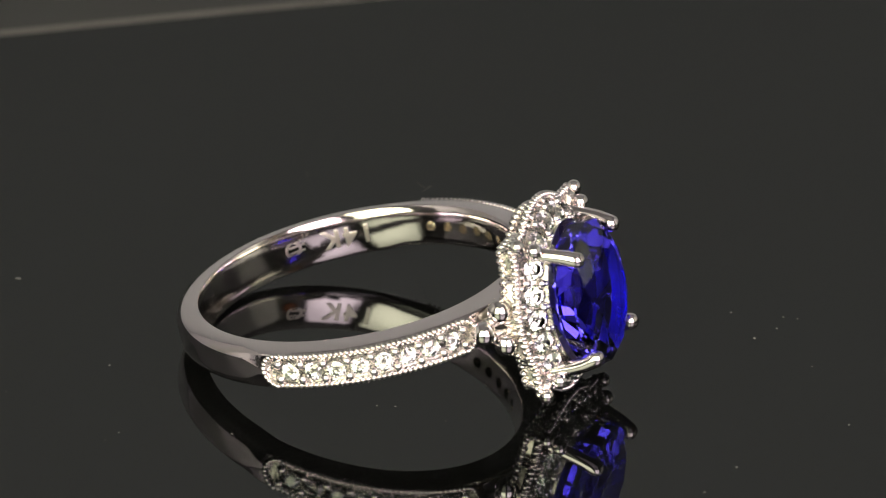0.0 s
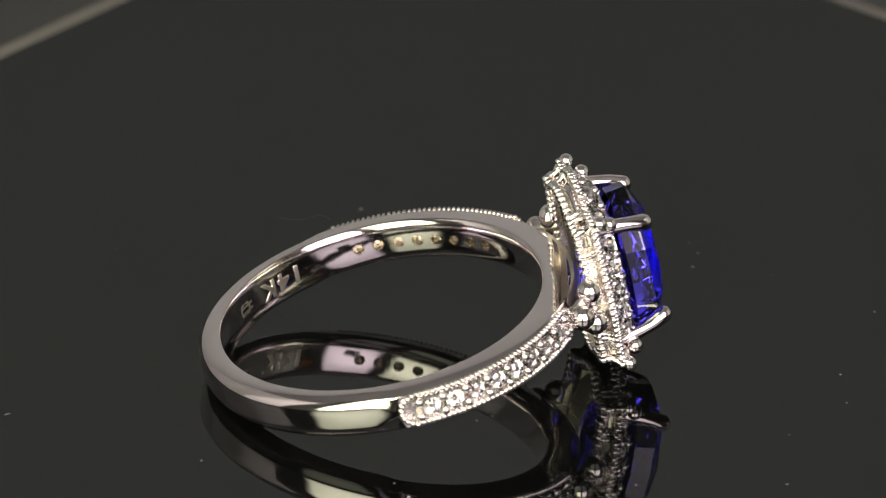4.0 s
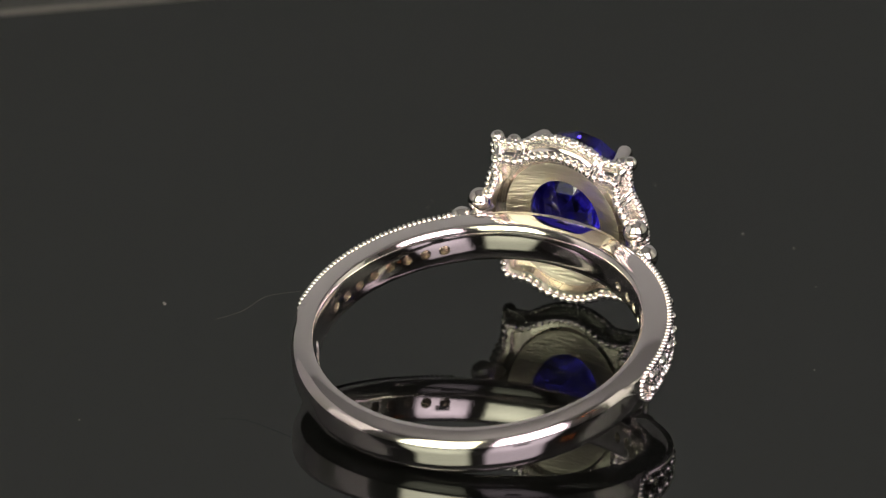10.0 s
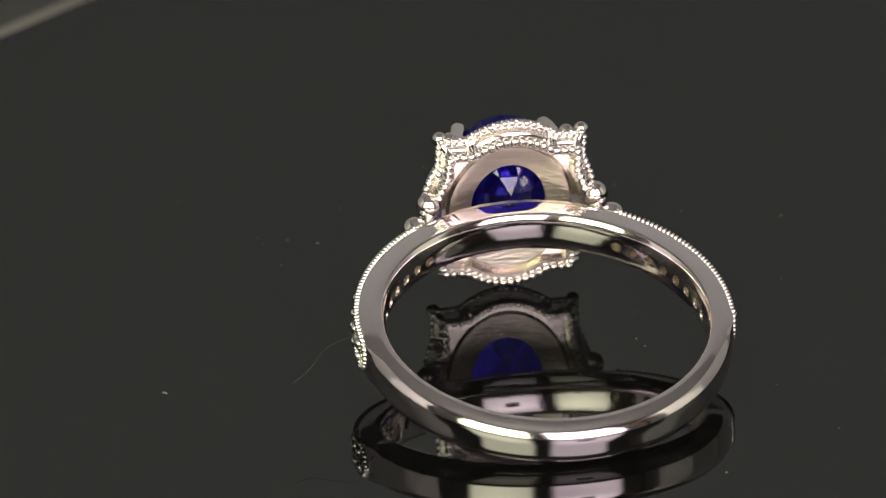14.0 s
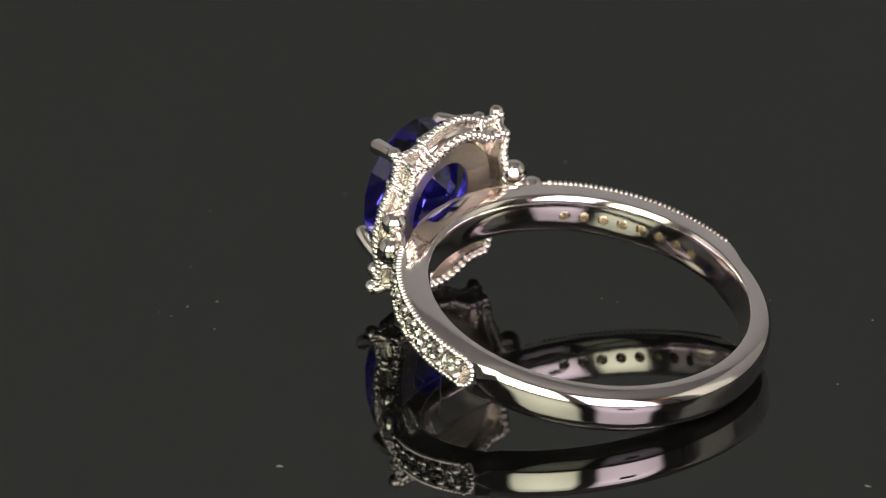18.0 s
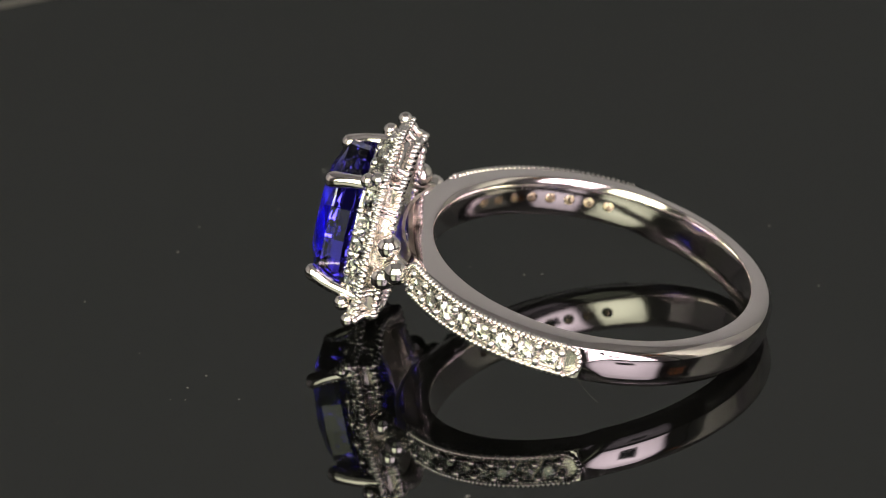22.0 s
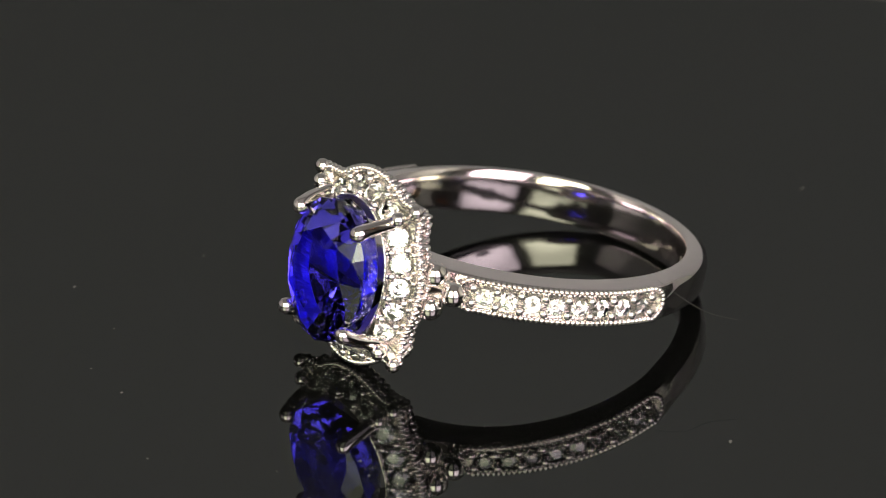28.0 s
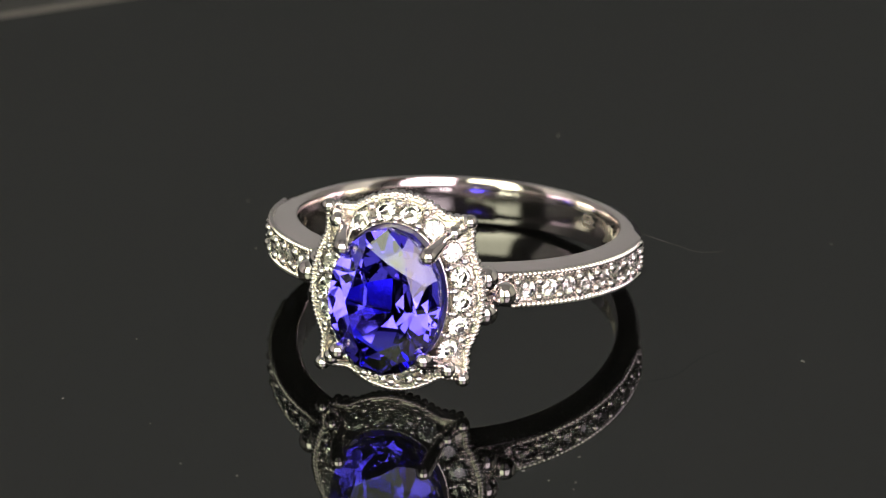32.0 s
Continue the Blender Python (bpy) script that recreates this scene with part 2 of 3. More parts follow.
def shank(ring):
    rings = []
    for k in range(360):
        phi = k - 180.0
        a, end = abs(phi), 5.4
        open_ = 0.0
        if PAVE0 < a < PAVE1:
            over = max(0.0, PAVE0 + end - a, a - (PAVE1 - end)) / end
            open_ = math.sqrt(max(0.0, 1 - over * over))
        e = min(1.0, max(0.0, (PAVE1 + 8.5 - a) / 9.5))
        g = min(1.0, max(0.0, (a - 102.0) / 66.0))
        rings.append([polar(r, phi, z) + Vector((SHIFT * q * MM, 0, 0)) for r, z, q in section(e * e * (3 - 2 * e), open_, -0.13 + 0.30 * g * g * (3 - 2 * g))])
    verts, faces = loft(rings, close_rows=True)
    me = mesh_from("shank", verts, faces, gold)
    body = new("shank", me)
    # drilled seats seen from inside the band
    bm = bmesh.new()
    for s in (-1, 1):
        for k in range(8):
            phi = s * (38.5 + 7.35 * k)
            m = Matrix.Translation(polar(inner_radius(phi), phi, 0)) @ Euler((0, radians(90), radians(phi))).to_matrix().to_4x4()
            bmesh.ops.create_cone(bm, cap_ends=True, segments=20, radius1=0.42 * MM, radius2=0.22 * MM, depth=1.3 * MM, matrix=m)
    cut = bpy.data.meshes.new("drill")
    bm.to_mesh(cut)
    cut.materials.append(gold_seat)
    bm.free()
    tool = new("drill", cut)
    mod = body.modifiers.new("drill", "BOOLEAN")
    mod.object, mod.operation, mod.solver = tool, "DIFFERENCE", "EXACT"
    mod.material_mode = "TRANSFER"
    made = bpy.data.meshes.new_from_object(body.evaluated_get(bpy.context.evaluated_depsgraph_get()))
    body.modifiers.clear()
    body.data = made
    bpy.data.objects.remove(tool)
    made.polygons.foreach_set("use_smooth", [True] * len(made.polygons))
    made.set_sharp_from_angle(angle=radians(35))
    made.materials.append(gold_inner)
    made.materials.append(gold_cast)
    for f in made.polygons:
        c, n = f.center / MM, f.normal
        out = n.x * c.x + n.y * c.y
        a = abs(math.degrees(math.atan2(c.y, c.x)))
        over = max(0.0, PAVE0 + 5.4 - a, a - (PAVE1 - 5.4)) / 5.4
        if out < -0.3 * math.hypot(c.x, c.y) and f.material_index == 0:
            f.material_index = len(made.materials) - 2
        if math.hypot(c.x, c.y) > R_OUT - 0.72 and out > 0 and over < 1 and abs(c.z) < 0.95 * math.sqrt(1 - over * over):
            f.material_index = len(made.materials) - 1
    body.parent = ring
    return tagged(body, label="polished white gold band")


def top_of(y):
    return 4.6 + 1.0 * max(0.0, 1 - (y / 2.6) ** 2)


def side_of(z):
    return 4.15 + 0.75 * max(0.0, 1 - (z / 2.9) ** 2)


def outline(angle):
    """Radius of the scalloped head at an angle in the y, z plane."""
    c, s = math.cos(angle), math.sin(angle)
    lo, hi = 2.0, 8.0
    for _ in range(30):
        m = (lo + hi) / 2
        if abs(m * s) < top_of(m * c) and abs(m * c) < side_of(m * s):
            lo = m
        else:
            hi = m
    return lo


NH = 144
ANG = [math.tau * (k + 0.5) / NH for k in range(NH)]
OUT = [outline(a) for a in ANG]


def scallop(x, s, off=0.0):
    return [Vector((x, (r * s + off) * math.cos(a), (r * s + off) * math.sin(a))) * MM for a, r in zip(ANG, OUT)]


def oval(x, a0, b0):
    return [Vector((x, math.cos(a) * a0 * b0 / math.hypot(b0 * math.cos(a), a0 * math.sin(a)), math.sin(a) * a0 * b0 / math.hypot(b0 * math.cos(a), a0 * math.sin(a)))) * MM for a in ANG]


def along(path, step):
    """Points spread evenly along a closed path."""
    n = len(path)
    seg = [(path[(i + 1) % n] - path[i]).length for i in range(n)]
    total = sum(seg)
    count = max(3, round(total / step))
    out, i, run = [], 0, 0.0
    for k in range(count):
        goal = total * k / count
        while run + seg[i] < goal:
            run += seg[i]
            i += 1
        out.append(path[i].lerp(path[(i + 1) % n], (goal - run) / seg[i]))
    return out


def brilliant(n, a0, b0, crown, pav, girdle, table=0.56, mat=None, name="gem"):
    """A faceted stone looking along +x, its girdle at x = 0."""
    P = lambda r, k, x: Vector((x, a0 * r * math.cos(math.pi * k / n), b0 * r * math.sin(math.pi * k / n)))
    V, F = [], []

    def add(v):
        V.append(v * MM)
        return len(V) - 1
    T = [add(P(table, 2 * k, crown)) for k in range(n)]
    M = [add(P(table + (1 - table) * 0.52, 2 * k + 1, crown * 0.60)) for k in range(n)]
    G = [add(P(1, k, girdle)) for k in range(2 * n)]
    H = [add(P(1, k, 0)) for k in range(2 * n)]
    L = [add(P(0.24, 2 * k + 1, -pav * 0.775)) for k in range(n)]
    C = add(Vector((-pav, 0, 0)))
    F.append(tuple(T))
    for k in range(n):
        j = (k + 1) % n
        F.append((T[k], M[k], T[j]))
        F.append((T[k], M[k - 1], G[2 * k], M[k]))
        F.append((M[k], G[2 * k], G[2 * k + 1]))
        F.append((M[k], G[2 * k + 1], G[(2 * k + 2) % (2 * n)]))
        F.append((C, L[k - 1], H[2 * k], L[k]))
        F.append((L[k], H[2 * k], H[2 * k + 1]))
        F.append((L[k], H[2 * k + 1], H[(2 * k + 2) % (2 * n)]))
    for k in range(2 * n):
        j = (k + 1) % (2 * n)
        F.append((G[k], G[j], H[j], H[k]))
    return mesh_from(name, V, F, mat, False)


def oval_gem(name, a0, b0, crown, pav, keel, mat):
    """The centre stone along +x, its girdle at x = 0: table, stars, kites, a steep waist below the girdle, then mains that meet in a keel."""
    n = 8
    P = lambda r, k, x: Vector((x, a0 * r * math.cos(math.pi * k / n), b0 * r * math.sin(math.pi * k / n)))
    V, F = [], []

    def add(v):
        V.append(v * MM)
        return len(V) - 1
    T = [add(P(0.63, 2 * k, crown)) for k in range(n)]
    M = [add(P(0.84, 2 * k + 1, crown * 0.60)) for k in range(n)]
    G = [add(P(1, k, 0.05)) for k in range(2 * n)]
    H = [add(P(1, k, -0.07)) for k in range(2 * n)]
    W = [add(P(0.975, k, -pav * 0.31)) for k in range(2 * n)]
    L = [add(P(0.45, 2 * k + 1, -pav * 0.78)) for k in range(n)]
    C, D = add(Vector((-pav, 0, keel))), add(Vector((-pav, 0, -keel)))
    F.append(tuple(T))
    for k in range(n):
        j = (k + 1) % n
        F.append((T[k], M[k], T[j]))
        F.append((T[k], M[k - 1], G[2 * k], M[k]))
        F.append((M[k], G[2 * k], G[2 * k + 1]))
        F.append((M[k], G[2 * k + 1], G[(2 * k + 2) % (2 * n)]))
        ends = (C,) if 0 < k < n // 2 else (D,) if k > n // 2 else (D, C) if k == 0 else (C, D)
        F.append((L[k - 1], W[2 * k], L[k]))
        F.append(tuple(reversed(ends)) + (L[k - 1], L[k]) if len(ends) == 2 else (ends[0], L[k - 1], L[k]))
        F.append((L[k], W[2 * k], W[2 * k + 1]))
        F.append((L[k], W[2 * k + 1], W[(2 * k + 2) % (2 * n)]))
    for k in range(2 * n):
        j = (k + 1) % (2 * n)
        F.append((G[k], G[j], H[j], H[k]))
        F.append((H[k], H[j], W[j], W[k]))
    return mesh_from(name, V, F, mat, False)


def tube(name, pts, radii, mat, seg=14):
    """A rod with round ends through points in millimetres."""
    pts = [Vector(p) for p in pts]
    rings = []
    for i, (p, r) in enumerate(zip(pts, radii)):
        d = (pts[min(i + 1, len(pts) - 1)] - pts[max(i - 1, 0)]).normalized()
        q = d.to_track_quat("Z", "Y")
        rings.append([(p + q @ Vector((r * math.cos(k * math.tau / seg), r * math.sin(k * math.tau / seg), 0))) * MM for k in range(seg)])
    return mesh_from(name, *loft(rings, cap_ends=True), mat, True, 60)


def grain_mesh(name, along_r, across_r, up_r, seg=10, rows=7):
    """A rounded grain: x along the row, y across it, z outwards."""
    me = ball_mesh(name, 1.0, gold_bead, seg, rows)
    for v in me.vertices:
        v.co = Vector((v.co.x * along_r, v.co.y * across_r, v.co.z * up_r)) * MM
    return me


def grain(ring, me, at, along, outwards, slant=0.0, name="milgrain_bead"):
    """A grain of a rope edge, leaning by slant degrees."""
    z = outwards.normalized()
    x = (along - z * along.dot(z)).normalized()
    m = Matrix((x, z.cross(x), z)).transposed().to_4x4()
    ob = part(name, me, ring)
    ob.matrix_basis = Matrix.Translation(at) @ m @ pose(0, 0, 0, 0, 0, slant)
    return ob


def rope(ring, me, path, step, lean, slant):
    """Grains spread along a closed path round the head; lean is how far forward they face."""
    pts = along(path, step)
    for i, p in enumerate(pts):
        t = pts[(i + 1) % len(pts)] - pts[i - 1]
        out = Vector((0, t.z, -t.y))
        if out.dot(Vector((0, p.y, p.z))) < 0:
            out = -out
        grain(ring, me, p, t, out.normalized() + Vector((lean, 0, 0)), slant)


def head(ring):
    # scalloped pave plate, gallery wall and back frame
    front = [oval(11.50, 2.98, 3.93), oval(12.66, 3.10, 4.05), oval(12.76, 3.15, 4.10), oval(12.78, 3.20, 4.15), oval(12.74, 3.26, 4.21), oval(12.40, 3.33, 4.28), oval(11.84, 3.60, 4.56), oval(11.70, 3.80, 4.74), scallop(11.44, 1.0, -0.48), scallop(11.62, 1.0, -0.37), scallop(11.72, 1.0, -0.26), scallop(11.70, 1.0, -0.05), scallop(11.62, 1.0, 0.0), scallop(11.5, 1.0, 0.0), scallop(11.4, 1.0, -0.06), scallop(11.30, 0.95), oval(11.28, 3.2, 4.1)]
    halo = part("halo_plate", mesh_from("halo_plate", *loft(front, close_rows=True), gold_cast), ring, "scalloped halo plate set with diamonds")
    wall = [scallop(11.44, 0.96), scallop(11.37, 0.92), scallop(11.27, 0.885), scallop(11.12, 0.866), scallop(10.95, 0.860), scallop(10.80, 0.860), scallop(10.72, 0.866), scallop(10.72, 0.82), scallop(11.0, 0.81), scallop(11.42, 0.82)]
    gallery = mesh_from("gallery_wall", *loft(wall, close_rows=True), gold)
    gallery.materials.append(gold_cast)
    for f in gallery.polygons:
        if abs(f.center.y) / 4.5 > abs(f.center.z) / 5.2:
            f.material_index = 1
    part("gallery_wall", gallery, ring, "polished gallery wall, cast at its sides")
    back = [scallop(10.74, 0.885), scallop(10.62, 0.885), scallop(10.58, 0.862), scallop(10.66, 0.805), scallop(11.2, 0.795), oval(11.22, 3.60, 4.34), oval(11.12, 3.52, 4.26), oval(10.98, 3.44, 4.18), oval(10.98, 3.34, 4.06), oval(11.08, 3.0, 3.7), oval(11.17, 2.7, 3.38), oval(11.26, 2.4, 3.06), oval(11.32, 2.24, 2.86), oval(11.35, 2.12, 2.72), oval(11.5, 2.1, 2.7), oval(11.55, 2.6, 3.4), scallop(11.4, 0.84)]
    frame_mesh = mesh_from("back_frame", *loft(back, close_rows=True), gold_brushed)
    frame_mesh.materials.append(gold_smooth)
    for f in frame_mesh.polygons:
        if (f.center.y / 3.45) ** 2 + (f.center.z / 4.19) ** 2 > MM * MM:
            f.material_index = 1
    frame_part = part("back_frame", frame_mesh, ring, "brushed back frame with an oval opening")
    rope(halo, grain_mesh("rim_grain", 0.130, 0.19, 0.15), scallop(11.63, 1.0, -0.02), 0.26 * MM, 0.9, 16)
    rope(frame_part, grain_mesh("back_grain", 0.215, 0.30, 0.25), scallop(10.57, 0.88, 0.05), 0.44 * MM, -0.6, 14)
    # coarse grains under the rim, beaded struts across the gallery at the corners and scallop ends
    rope(halo, grain_mesh("under_grain", 0.205, 0.20, 0.20), scallop(11.47, 0.995, 0.0), 0.42 * MM, -0.5, 14)
    for sy in (1, -1):
        for sz in (1, -1):
            for y, z, r in ((3.98, 4.46, 0.21), (2.62, 4.62, 0.17), (2.30, 4.80, 0.15), (4.16, 2.9, 0.17), (4.28, 2.55, 0.15)):
                rod = [(11.44, y * 0.985, z * 0.985), (11.26, y * 0.945, z * 0.945), (11.08, y * 0.925, z * 0.925), (10.90, y * 0.915, z * 0.915), (10.68, y * 0.905, z * 0.905)]
                part("gallery_strut", tube("gallery_strut", [(a, sy * b, sz * c) for a, b, c in rod], [r, r * 1.15, r * 0.8, r * 1.15, r], gold_bead, 10), ring, "beaded strut across the gallery")
    # centre stone
    stone = part("centre_stone", oval_gem("centre_stone", 3.2, 4.15, 0.80, 3.42, 1.0, blue_gem), ring, "oval faceted violet-blue gemstone")
    put(stone, 14.2 * MM, 0, 0)
    # halo diamonds with their bead settings
    small = brilliant(8, 0.61, 0.61, 0.19, 0.48, 0.02, 0.55, diamond_mat, "diamond")
    claw = ball_mesh("claw", 0.27 * MM, gold_bead, 14, 9)
    mid_top = lambda y: top_of(y) * 0.5 + 1.88 * math.sqrt(max(0, 1 - (y / 3.25) ** 2))
    mid_side = lambda z: side_of(z) * 0.5 + 1.42 * math.sqrt(max(0, 1 - (z / 4.2) ** 2))
    SLOPE = radians(39)

    def on_halo(y, z, out, lift):
        """A place on the sloping halo: out along the slope from its middle line, lift above it; and its outward normal."""
        d = Vector((0, y / 3.6, z / 4.6)).normalized()
        n = Vector((math.cos(SLOPE), 0, 0)) + d * math.sin(SLOPE)
        t = d * math.cos(SLOPE) - Vector((math.sin(SLOPE), 0, 0))
        return Vector((12.18, y, z)) + t * out + n * lift, n
    rows = [(y, s * mid_top(y), True) for s in (1, -1) for y in (-2.1, -0.72, 0.72, 2.1)]
    rows += [(s * mid_side(z), z, True) for s in (1, -1) for z in (-2.75, -1.38, 0.0, 1.38, 2.75)]
    for k, (y, z, _) in enumerate(rows):
        p, n = on_halo(y, z, 0.0, 0.06)
        d = part("diamond", small, halo)
        d.matrix_basis = Matrix.Translation(p * MM) @ n.to_track_quat("X", "Z").to_matrix().to_4x4() @ pose(0, 0, 0, 37 * k, 3 * math.sin(k * 2.3), 3 * math.cos(k * 1.7))
    gaps = [(y, s * mid_top(y)) for s in (1, -1) for y in (-1.41, 0.0, 1.41)] + [(s * mid_side(z), z) for s in (1, -1) for z in (-2.06, -0.69, 0.69, 2.06)]
    for y, z in gaps:
        aside = Vector((0, -z / 4.6, y / 3.6)).normalized()
        for o, slip, size in ((-0.45, 0.0, 0.95), (0.45, 0.0, 0.95), (0.74, 0.30, 0.6), (0.74, -0.30, 0.6), (-0.70, 0.0, 0.6)):
            p, n = on_halo(y, z, o, 0.10)
            put(part("setting_bead", claw, halo), *((p + aside * slip) * MM), size)
    # corner beads, prongs
    knob = ball_mesh("knob", 0.40 * MM, gold_bead, 20, 14)
    corner = ball_mesh("corner", 0.48 * MM, gold_cast, 16, 10)
    for sy in (1, -1):
        for sz in (1, -1):
            block = part("corner_block", corner, halo, "cast metal under the corner beads")
            block.matrix_basis = Matrix.LocRotScale(Vector((11.72, sy * 3.55, sz * 4.08)) * MM, Euler((sz * sy * radians(42), 0, 0)), (0.85, 1.35, 0.85))
            put(part("corner_bead", knob, halo), 11.90 * MM, sy * 4.03 * MM, sz * 4.48 * MM, 1.06)
            put(part("corner_bead", knob, halo), 12.50 * MM, sy * 3.33 * MM, sz * 3.9 * MM, 1.12)
            P = [(11.4, 2.86, 3.55), (12.4, 2.80, 3.46), (13.2, 2.72, 3.34), (13.8, 2.64, 3.22), (14.2, 2.54, 3.08), (14.50, 2.46, 2.97), (14.74, 2.41, 2.90), (14.90, 2.38, 2.86), (14.97, 2.37, 2.85)]
            part("prong", tube("prong", [(x, sy * y, sz * z) for x, y, z in P], [0.46, 0.43, 0.42, 0.43, 0.46, 0.49, 0.43, 0.28, 0.08], gold), ring, "rounded claw gripping the stone")


def shoulders(ring, band):
    knob = ball_mesh("shoulder_knob", 0.71 * MM, gold_bead, 24, 16)
    small = brilliant(8, 0.52, 0.52, 0.17, 0.44, 0.02, 0.55, diamond_mat, "band_diamond")
    claw = ball_mesh("band_claw", 0.28 * MM, gold_bead, 10, 7)
    twist = grain_mesh("band_grain", 0.136, 0.225, 0.20)
    knot = ball_mesh("end_grain", 0.17 * MM, gold_bead, 8, 6)
    # cast bridge on the band below the head
    rows = []
    for k in range(25):
        phi = -30 + 2.5 * k
        top = 10.56 - 0.40 * (abs(phi) / 30.0) ** 4 + 0.03 * math.sin(k * 2.1)
        rows.append([polar(r, phi, z) for r, z in ((10.0, 0.94), (top - 0.12, 0.92), (top, 0.74), (top + 0.02, 0), (top, -0.74), (top - 0.12, -0.92), (10.0, -0.94))])
    part("bridge", mesh_from("bridge", *loft(rows, cap_ends=True), gold_bridge), ring, "cast bridge joining band and head")
    for s in (1, -1):
        for x, y, z in ((10.46, 4.74, 0.98), (9.68, 5.60, 0.0), (10.46, 4.74, -0.98)):
            put(part("shoulder_bead", knob, ring), x * MM, s * y * MM, z * MM)
        # web of metal that carries the beads
        for z in (-0.55, 0.55):
            web = [(11.3, s * 4.1, z * 1.2), (10.6, s * 4.35, z), (9.9, s * 4.75, z * 0.7), (9.2, s * 5.1, z * 0.4)]
            part("shoulder_web", tube("shoulder_web", web, [0.30, 0.34, 0.34, 0.26], gold_cast), ring, "cast web between band and head")
        for k in range(8):
            phi = s * (38.5 + 7.35 * k)
            d = part("band_diamond", small, band)
            d.matrix_basis = Matrix.Translation(polar(R_OUT - 0.14, phi, 0)) @ pose(0, 0, 0, 0, 0, phi) @ pose(0, 0, 0, 29 * k, 7 * math.sin(k * 1.9 + s), 7 * math.cos(k * 2.7))
        for k in range(9):
            phi = s * (34.8 + 7.35 * k)
            for z in (-0.44, 0.44):
                put(part("setting_bead", claw, band), *polar(R_OUT - 0.12, phi, z))
        ends = math.degrees(1.06 / R_OUT)
        lo, hi = PAVE0 + ends, PAVE1 - ends + 0.4
        for sz in (-1, 1):
            for k in range(37):
                phi = s * (lo + (hi - lo) * k / 36)
                a = radians(phi)
                radial, tangent = Vector((math.cos(a), math.sin(a), 0)), Vector((-math.sin(a), math.cos(a), 0))
                grain(band, twist, polar(R_OUT - 0.205, phi, sz * 0.865), tangent, radial + Vector((0, 0, sz * 0.5)), 16 * sz)
        # thin rail between the grains and the stones
        for sz in (-1, 1):
            rows = [polar(R_OUT - 0.19, s * (lo + (hi - lo) * k / 30), sz * 0.72) / MM for k in range(31)]
            part("channel_rail", tube("channel_rail", rows, [0.055] * 31, gold_bead, 8), band, "thin bright rail beside the diamonds")
        for k in range(1, 11):
            a = radians(-90 + 180 * k / 11)
            z = 0.93 * math.sin(a)
            put(part("milgrain_bead", knot, band), *polar(R_OUT - 0.14, s * (hi + ends * math.cos(a)), z))
            put(part("milgrain_bead", knot, band), *polar(R_OUT - 0.14, s * (lo - ends * math.cos(a)), z))


def stamp(band):
    """Struck letters and a struck round mark on the inner face of the band."""
    def wrap(u, v, phi0, lift=0.010):
        phi = phi0 + math.degrees(u / R_IN)
        sag = 0.32 * (1 - math.sqrt(max(0.0, 1 - (min(abs(v), 1.15) / (WIDE / 2)) ** 2)))
        return polar(inner_radius(phi) - lift + sag, phi, -v)
    for ch, phi in (("1", 114.6), ("4", 120.6), ("K", 127.9)):
        cu = bpy.data.curves.new("letter", "FONT")
        cu.body, cu.size, cu.resolution_u, cu.offset, cu.extrude, cu.bevel_depth, cu.bevel_resolution = ch, 1.5, 3, 0.02, 0.015, 0.03, 1
        tmp = new("letter", cu)
        me = bpy.data.meshes.new_from_object(tmp.evaluated_get(bpy.context.evaluated_depsgraph_get()))
        bpy.data.objects.remove(tmp)
        bm = bmesh.new()
        bm.from_mesh(me)
        bmesh.ops.triangulate(bm, faces=bm.faces)
        bmesh.ops.subdivide_edges(bm, edges=bm.edges, cuts=2, use_grid_fill=True)
        bm.to_mesh(me)
        bm.free()
        across = [v.co.x for v in me.vertices]
        mid = (min(across) + max(across)) / 2
        for v in me.vertices:
            v.co = wrap(v.co.x - mid, v.co.y - 0.42, phi, 0.012 + v.co.z)
        me.materials.clear()
        me.materials.append(engraved)
        part("stamped_letter", me, band, "struck letter in the gold")
    V, F = [], []
    for k in range(24):
        a = math.tau * k / 24
        for rr in (0.33, 0.50):
            V.append(wrap(rr * math.cos(a), rr * math.sin(a), 141.8))
        j = (k + 1) % 24
        F.append((2 * k, 2 * k + 1, 2 * j + 1, 2 * j))
    for s in (-0.16, 0.18):
        n = len(V)
        V += [wrap(u, v, 141.8) for u, v in ((-0.7, s - 0.07), (0.25, s - 0.05), (0.25, s + 0.07), (-0.7, s + 0.05))]
        F.append((n, n + 1, n + 2, n + 3))
    part("maker_mark", mesh_from("maker_mark", V, F, engraved, False), band, "round struck mark in the gold")


def ring_thing():
    ring = new("gem_ring")
    tagged(ring, "white gold ring with oval violet-blue gem, scalloped diamond halo", "ring")
    band = shank(ring)
    head(ring)
    shoulders(ring, band)
    stamp(band)
    return ring


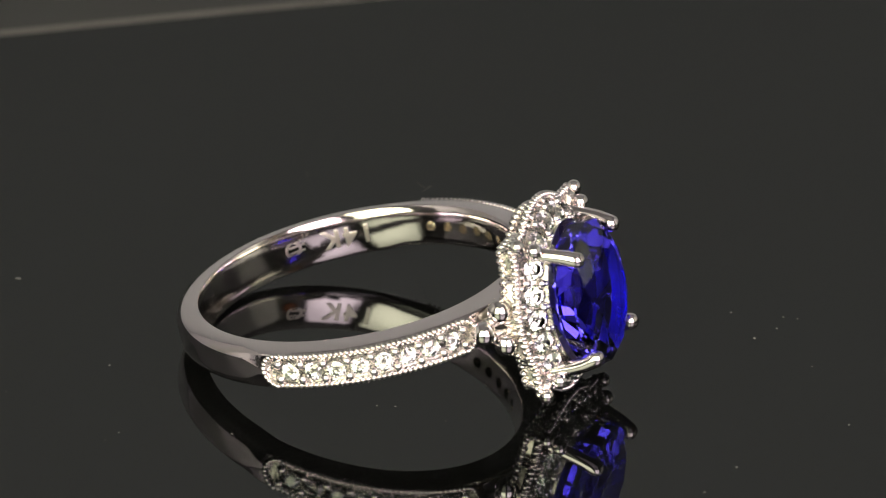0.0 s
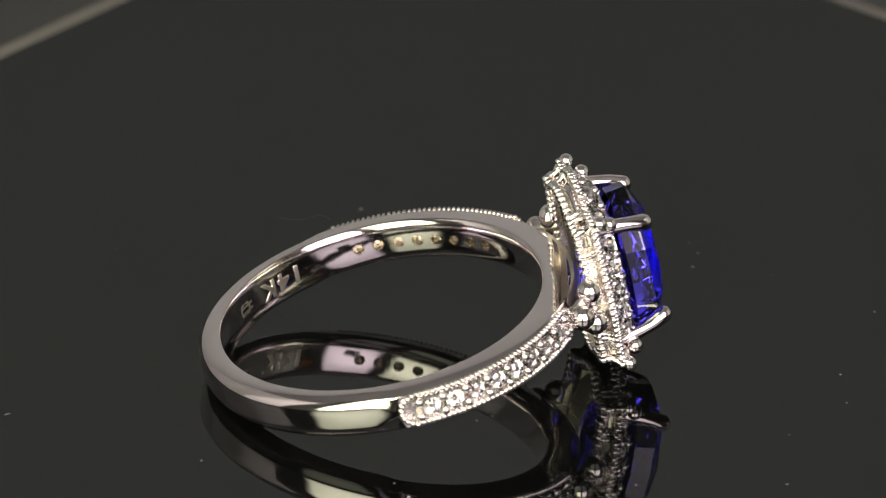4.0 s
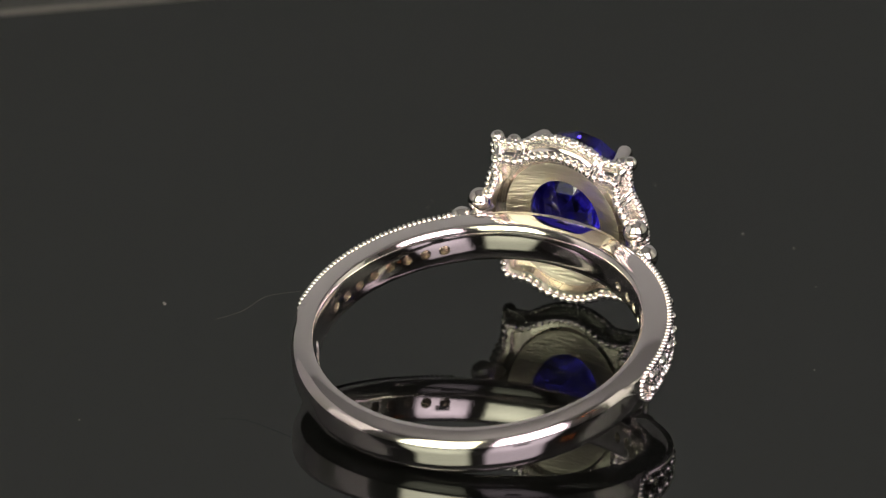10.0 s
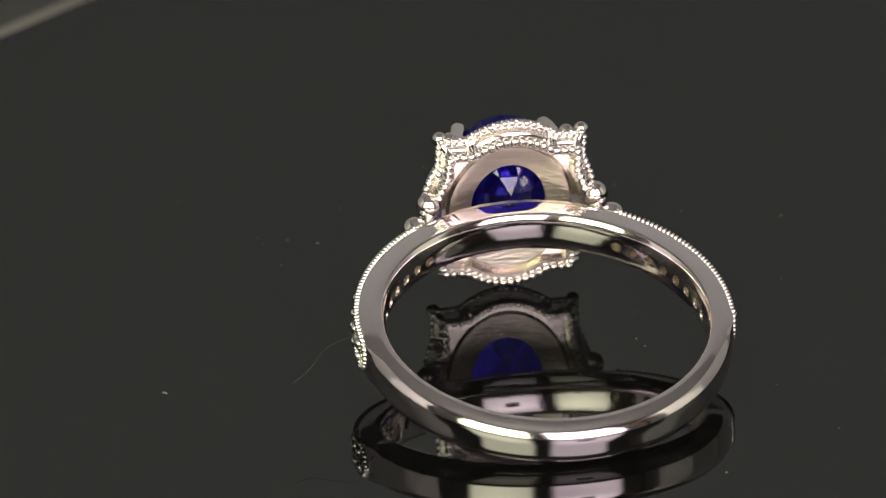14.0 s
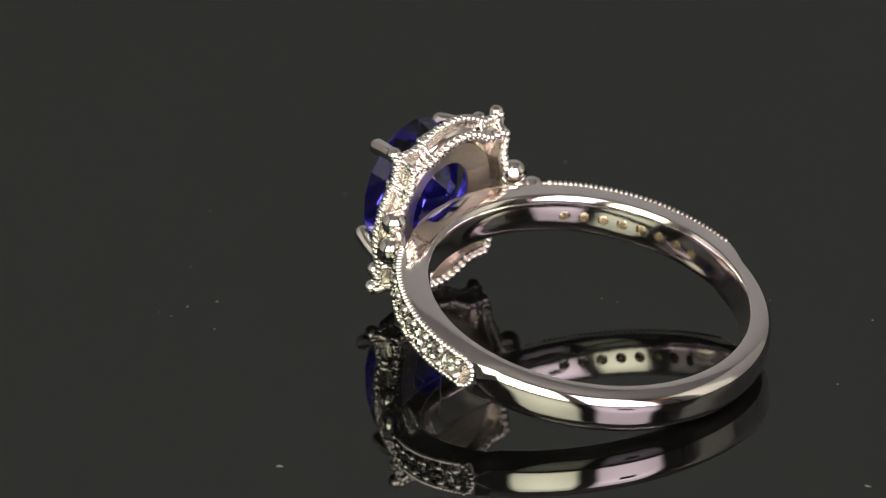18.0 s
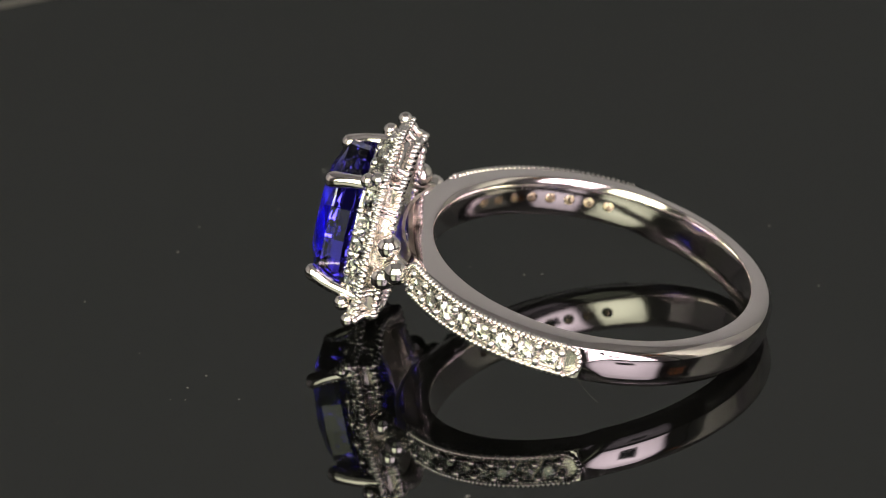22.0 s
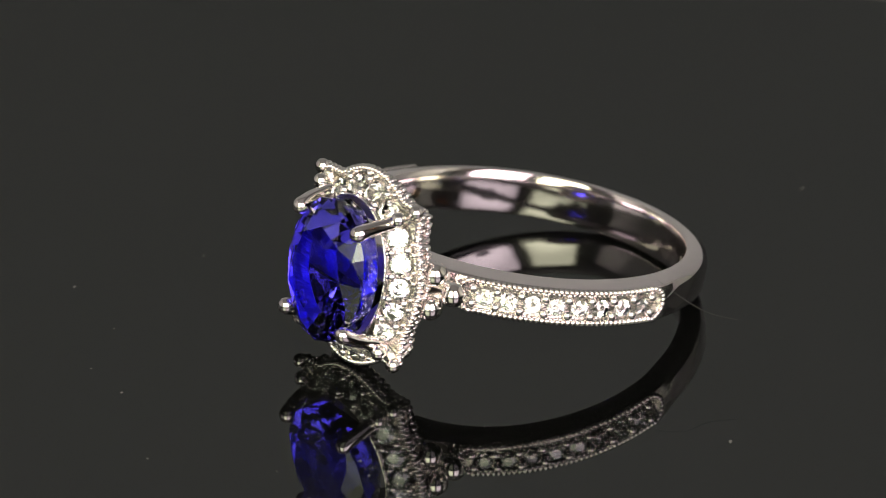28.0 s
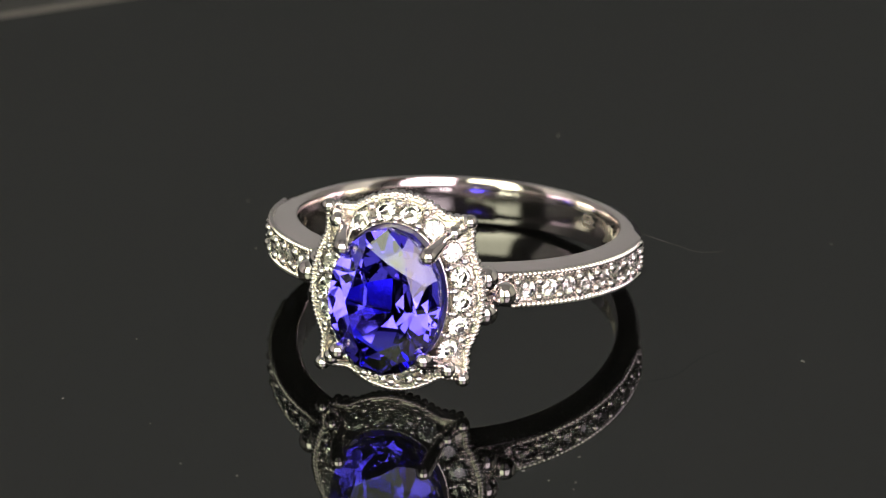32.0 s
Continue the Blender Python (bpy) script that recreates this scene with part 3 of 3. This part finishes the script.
def dust():
    """Flakes lying on the plate, given in millimetres from its axis: x, y, size, stretch."""
    spots = ((-5.5, -7.6, 0.10, 1.0), (-4.5, -7.7, 0.09, 1.3), (-26.0, 8.1, 0.10, 3.2), (-20.4, -2.7, 0.10, 1.0), (12.3, -17.8, 0.09, 1.0), (7.4, -19.0, 0.08, 1.0), (3.8, -23.5, 0.09, 1.6),
             (-9.8, 21.6, 0.09, 1.0), (-2.9, -18.8, 0.08, 1.0), (4.5, 17.7, 0.15, 1.7), (-13.4, -11.0, 0.09, 1.0), (16.8, 1.8, 0.09, 1.0), (14.3, 3.8, 0.10, 1.0), (15.5, 0.6, 0.10, 1.6),
             (17.2, 3.2, 0.07, 1.0), (18.0, 3.0, 0.06, 1.0), (18.6, -2.9, 0.07, 1.0), (-19.6, -10.8, 0.09, 1.0), (14.1, -14.9, 0.10, 1.0), (20.4, -9.9, 0.09, 1.2))
    rng = random.Random(4)
    extra = [(rng.uniform(-30, 30), rng.uniform(-30, 30), rng.uniform(0.02, 0.045), rng.uniform(1, 2)) for _ in range(22)]
    V, F = [], []
    for x, y, r, st in list(spots) + extra:
        r *= 0.8
        turn, n, m = rng.uniform(0, math.tau), len(V), 7
        for ring_r, z in ((1.0, 0.004), (0.6, r * 0.5)):
            for k in range(m):
                a = math.tau * k / m
                rr = r * ring_r * rng.uniform(0.65, 1.2)
                u, v = rr * st * math.cos(a), rr * math.sin(a)
                V.append(Vector((x + u * math.cos(turn) - v * math.sin(turn), y + u * math.sin(turn) + v * math.cos(turn), z)) * MM)
        F += [(n + k, n + (k + 1) % m, n + m + (k + 1) % m, n + m + k) for k in range(m)]
        F.append(tuple(range(n + m, n + 2 * m)))
    ob = new("dust_specks", mesh_from("dust_specks", V, F, dust_mat, False))
    return tagged(ob, "pale dust specks scattered over the black plate", "dust", kind="stuff")


def fibre(pts, label):
    """A thin lint thread through points in millimetres."""
    smooth = []
    pts = [Vector(p) for p in pts]
    for i in range(len(pts) - 1):
        p0, p1, p2, p3 = pts[max(i - 1, 0)], pts[i], pts[i + 1], pts[min(i + 2, len(pts) - 1)]
        for k in range(6):
            t = k / 6
            smooth.append(0.5 * ((2 * p1) + (p2 - p0) * t + (2 * p0 - 5 * p1 + 4 * p2 - p3) * t * t + (3 * p1 - p0 - 3 * p2 + p3) * t ** 3))
    smooth.append(pts[-1])
    ob = new("lint_fibre", tube("lint_fibre", smooth, [0.008] * len(smooth), lint_mat, 6))
    return tagged(ob, label, "lint")


def indicator_panel():
    """A dark unit with six small orange lamps, high beside the set."""
    base = new("indicator_panel")
    tagged(base, "black unit with two rows of small orange lamps", "indicator panel")
    part("case", box_mesh("case", -0.07, 0.07, -0.03, -0.006, 0.0, 0.10, housing, 0.004), base)
    part("stand", box_mesh("stand", -0.01, 0.01, -0.03, -0.01, -0.42, 0.0, housing, 0.002), base)
    bulb = ball_mesh("bulb", 0.003, ember, 10, 7)
    for k in range(3):
        for z in (0.035, 0.065):
            put(part("bulb", bulb, base), (k - 1) * 0.032, 0.0, z)
    a = radians(60)
    base.matrix_basis = pose(math.sin(a) * 0.5, -math.cos(a) * 0.5, 0.34, 0, 0, 60)
    return base


def reflector(azimuth):
    """A white bounce board standing beside the set."""
    base = new("reflector_board")
    tagged(base, "white bounce board standing beside the plate", "reflector", "bounce boards")
    part("board", box_mesh("board", -0.10, 0.10, -0.006, 0.0, 0.0, 0.46, board_mat, 0.001), base)
    part("foot", box_mesh("foot", -0.05, 0.05, -0.05, 0.05, -0.08, -0.07, housing, 0.002), base)
    part("stem", box_mesh("stem", -0.008, 0.008, -0.022, -0.007, -0.07, 0.30, housing, 0.002), base)
    a = radians(azimuth)
    base.matrix_basis = pose(math.sin(a) * 0.42, -math.cos(a) * 0.42, 0.0, 0, 0, azimuth)
    return base


setting()
reflector(-80)
reflector(86)
indicator_panel()
softbox(lamp_left, -25.5, "tall softbox with a warm yellowish diffuser")
softbox(lamp_right, 25.5, "tall softbox with a rosy white diffuser", True)
display_plate = plate()
table_drive = turntable()
gem_ring = ring_thing()
dust_specks = dust()
thread = fibre([(-3.1, 9.65, 4.7), (-2.6, 11.6, 4.1), (-3.0, 12.9, 3.4), (-3.5, 14.4, 3.1)], "fine pale thread caught on the end of the band")

# ring lies on its side, head raised
HEADING, NOSE_UP, CANT = -23.20, 11.52, 0.42
RING_AT = Vector((-6.117, -0.480, 3.410)) * MM
c0, s0 = math.cos(radians(HEADING)), math.sin(radians(HEADING))
ct, st = math.cos(radians(NOSE_UP)), math.sin(radians(NOSE_UP))
E1 = Vector((c0 * ct, s0 * ct, st))
E2 = Vector((-s0, c0, 0))
E3 = E1.cross(E2)
cr, sr = math.cos(radians(CANT)), math.sin(radians(CANT))
E2, E3 = cr * E2 + sr * E3, cr * E3 - sr * E2
RING_POSE = Matrix.Translation(RING_AT) @ Matrix((E1, E2, E3)).transposed().to_4x4()


def motions():
    times = [float(t) for t in range(33)]
    walk(display_plate, [(t, pose(0, 0, 0, 0, 0, table_angle(t))) for t in times])
    for ob in (dust_specks, thread):
        walk(ob, [(t, pose(0, 0, 0, 0, 0, table_angle(t))) for t in times])
    walk(gem_ring, [(t, pose(0, 0, 0, 0, 0, table_angle(t)) @ RING_POSE) for t in times])


motions()
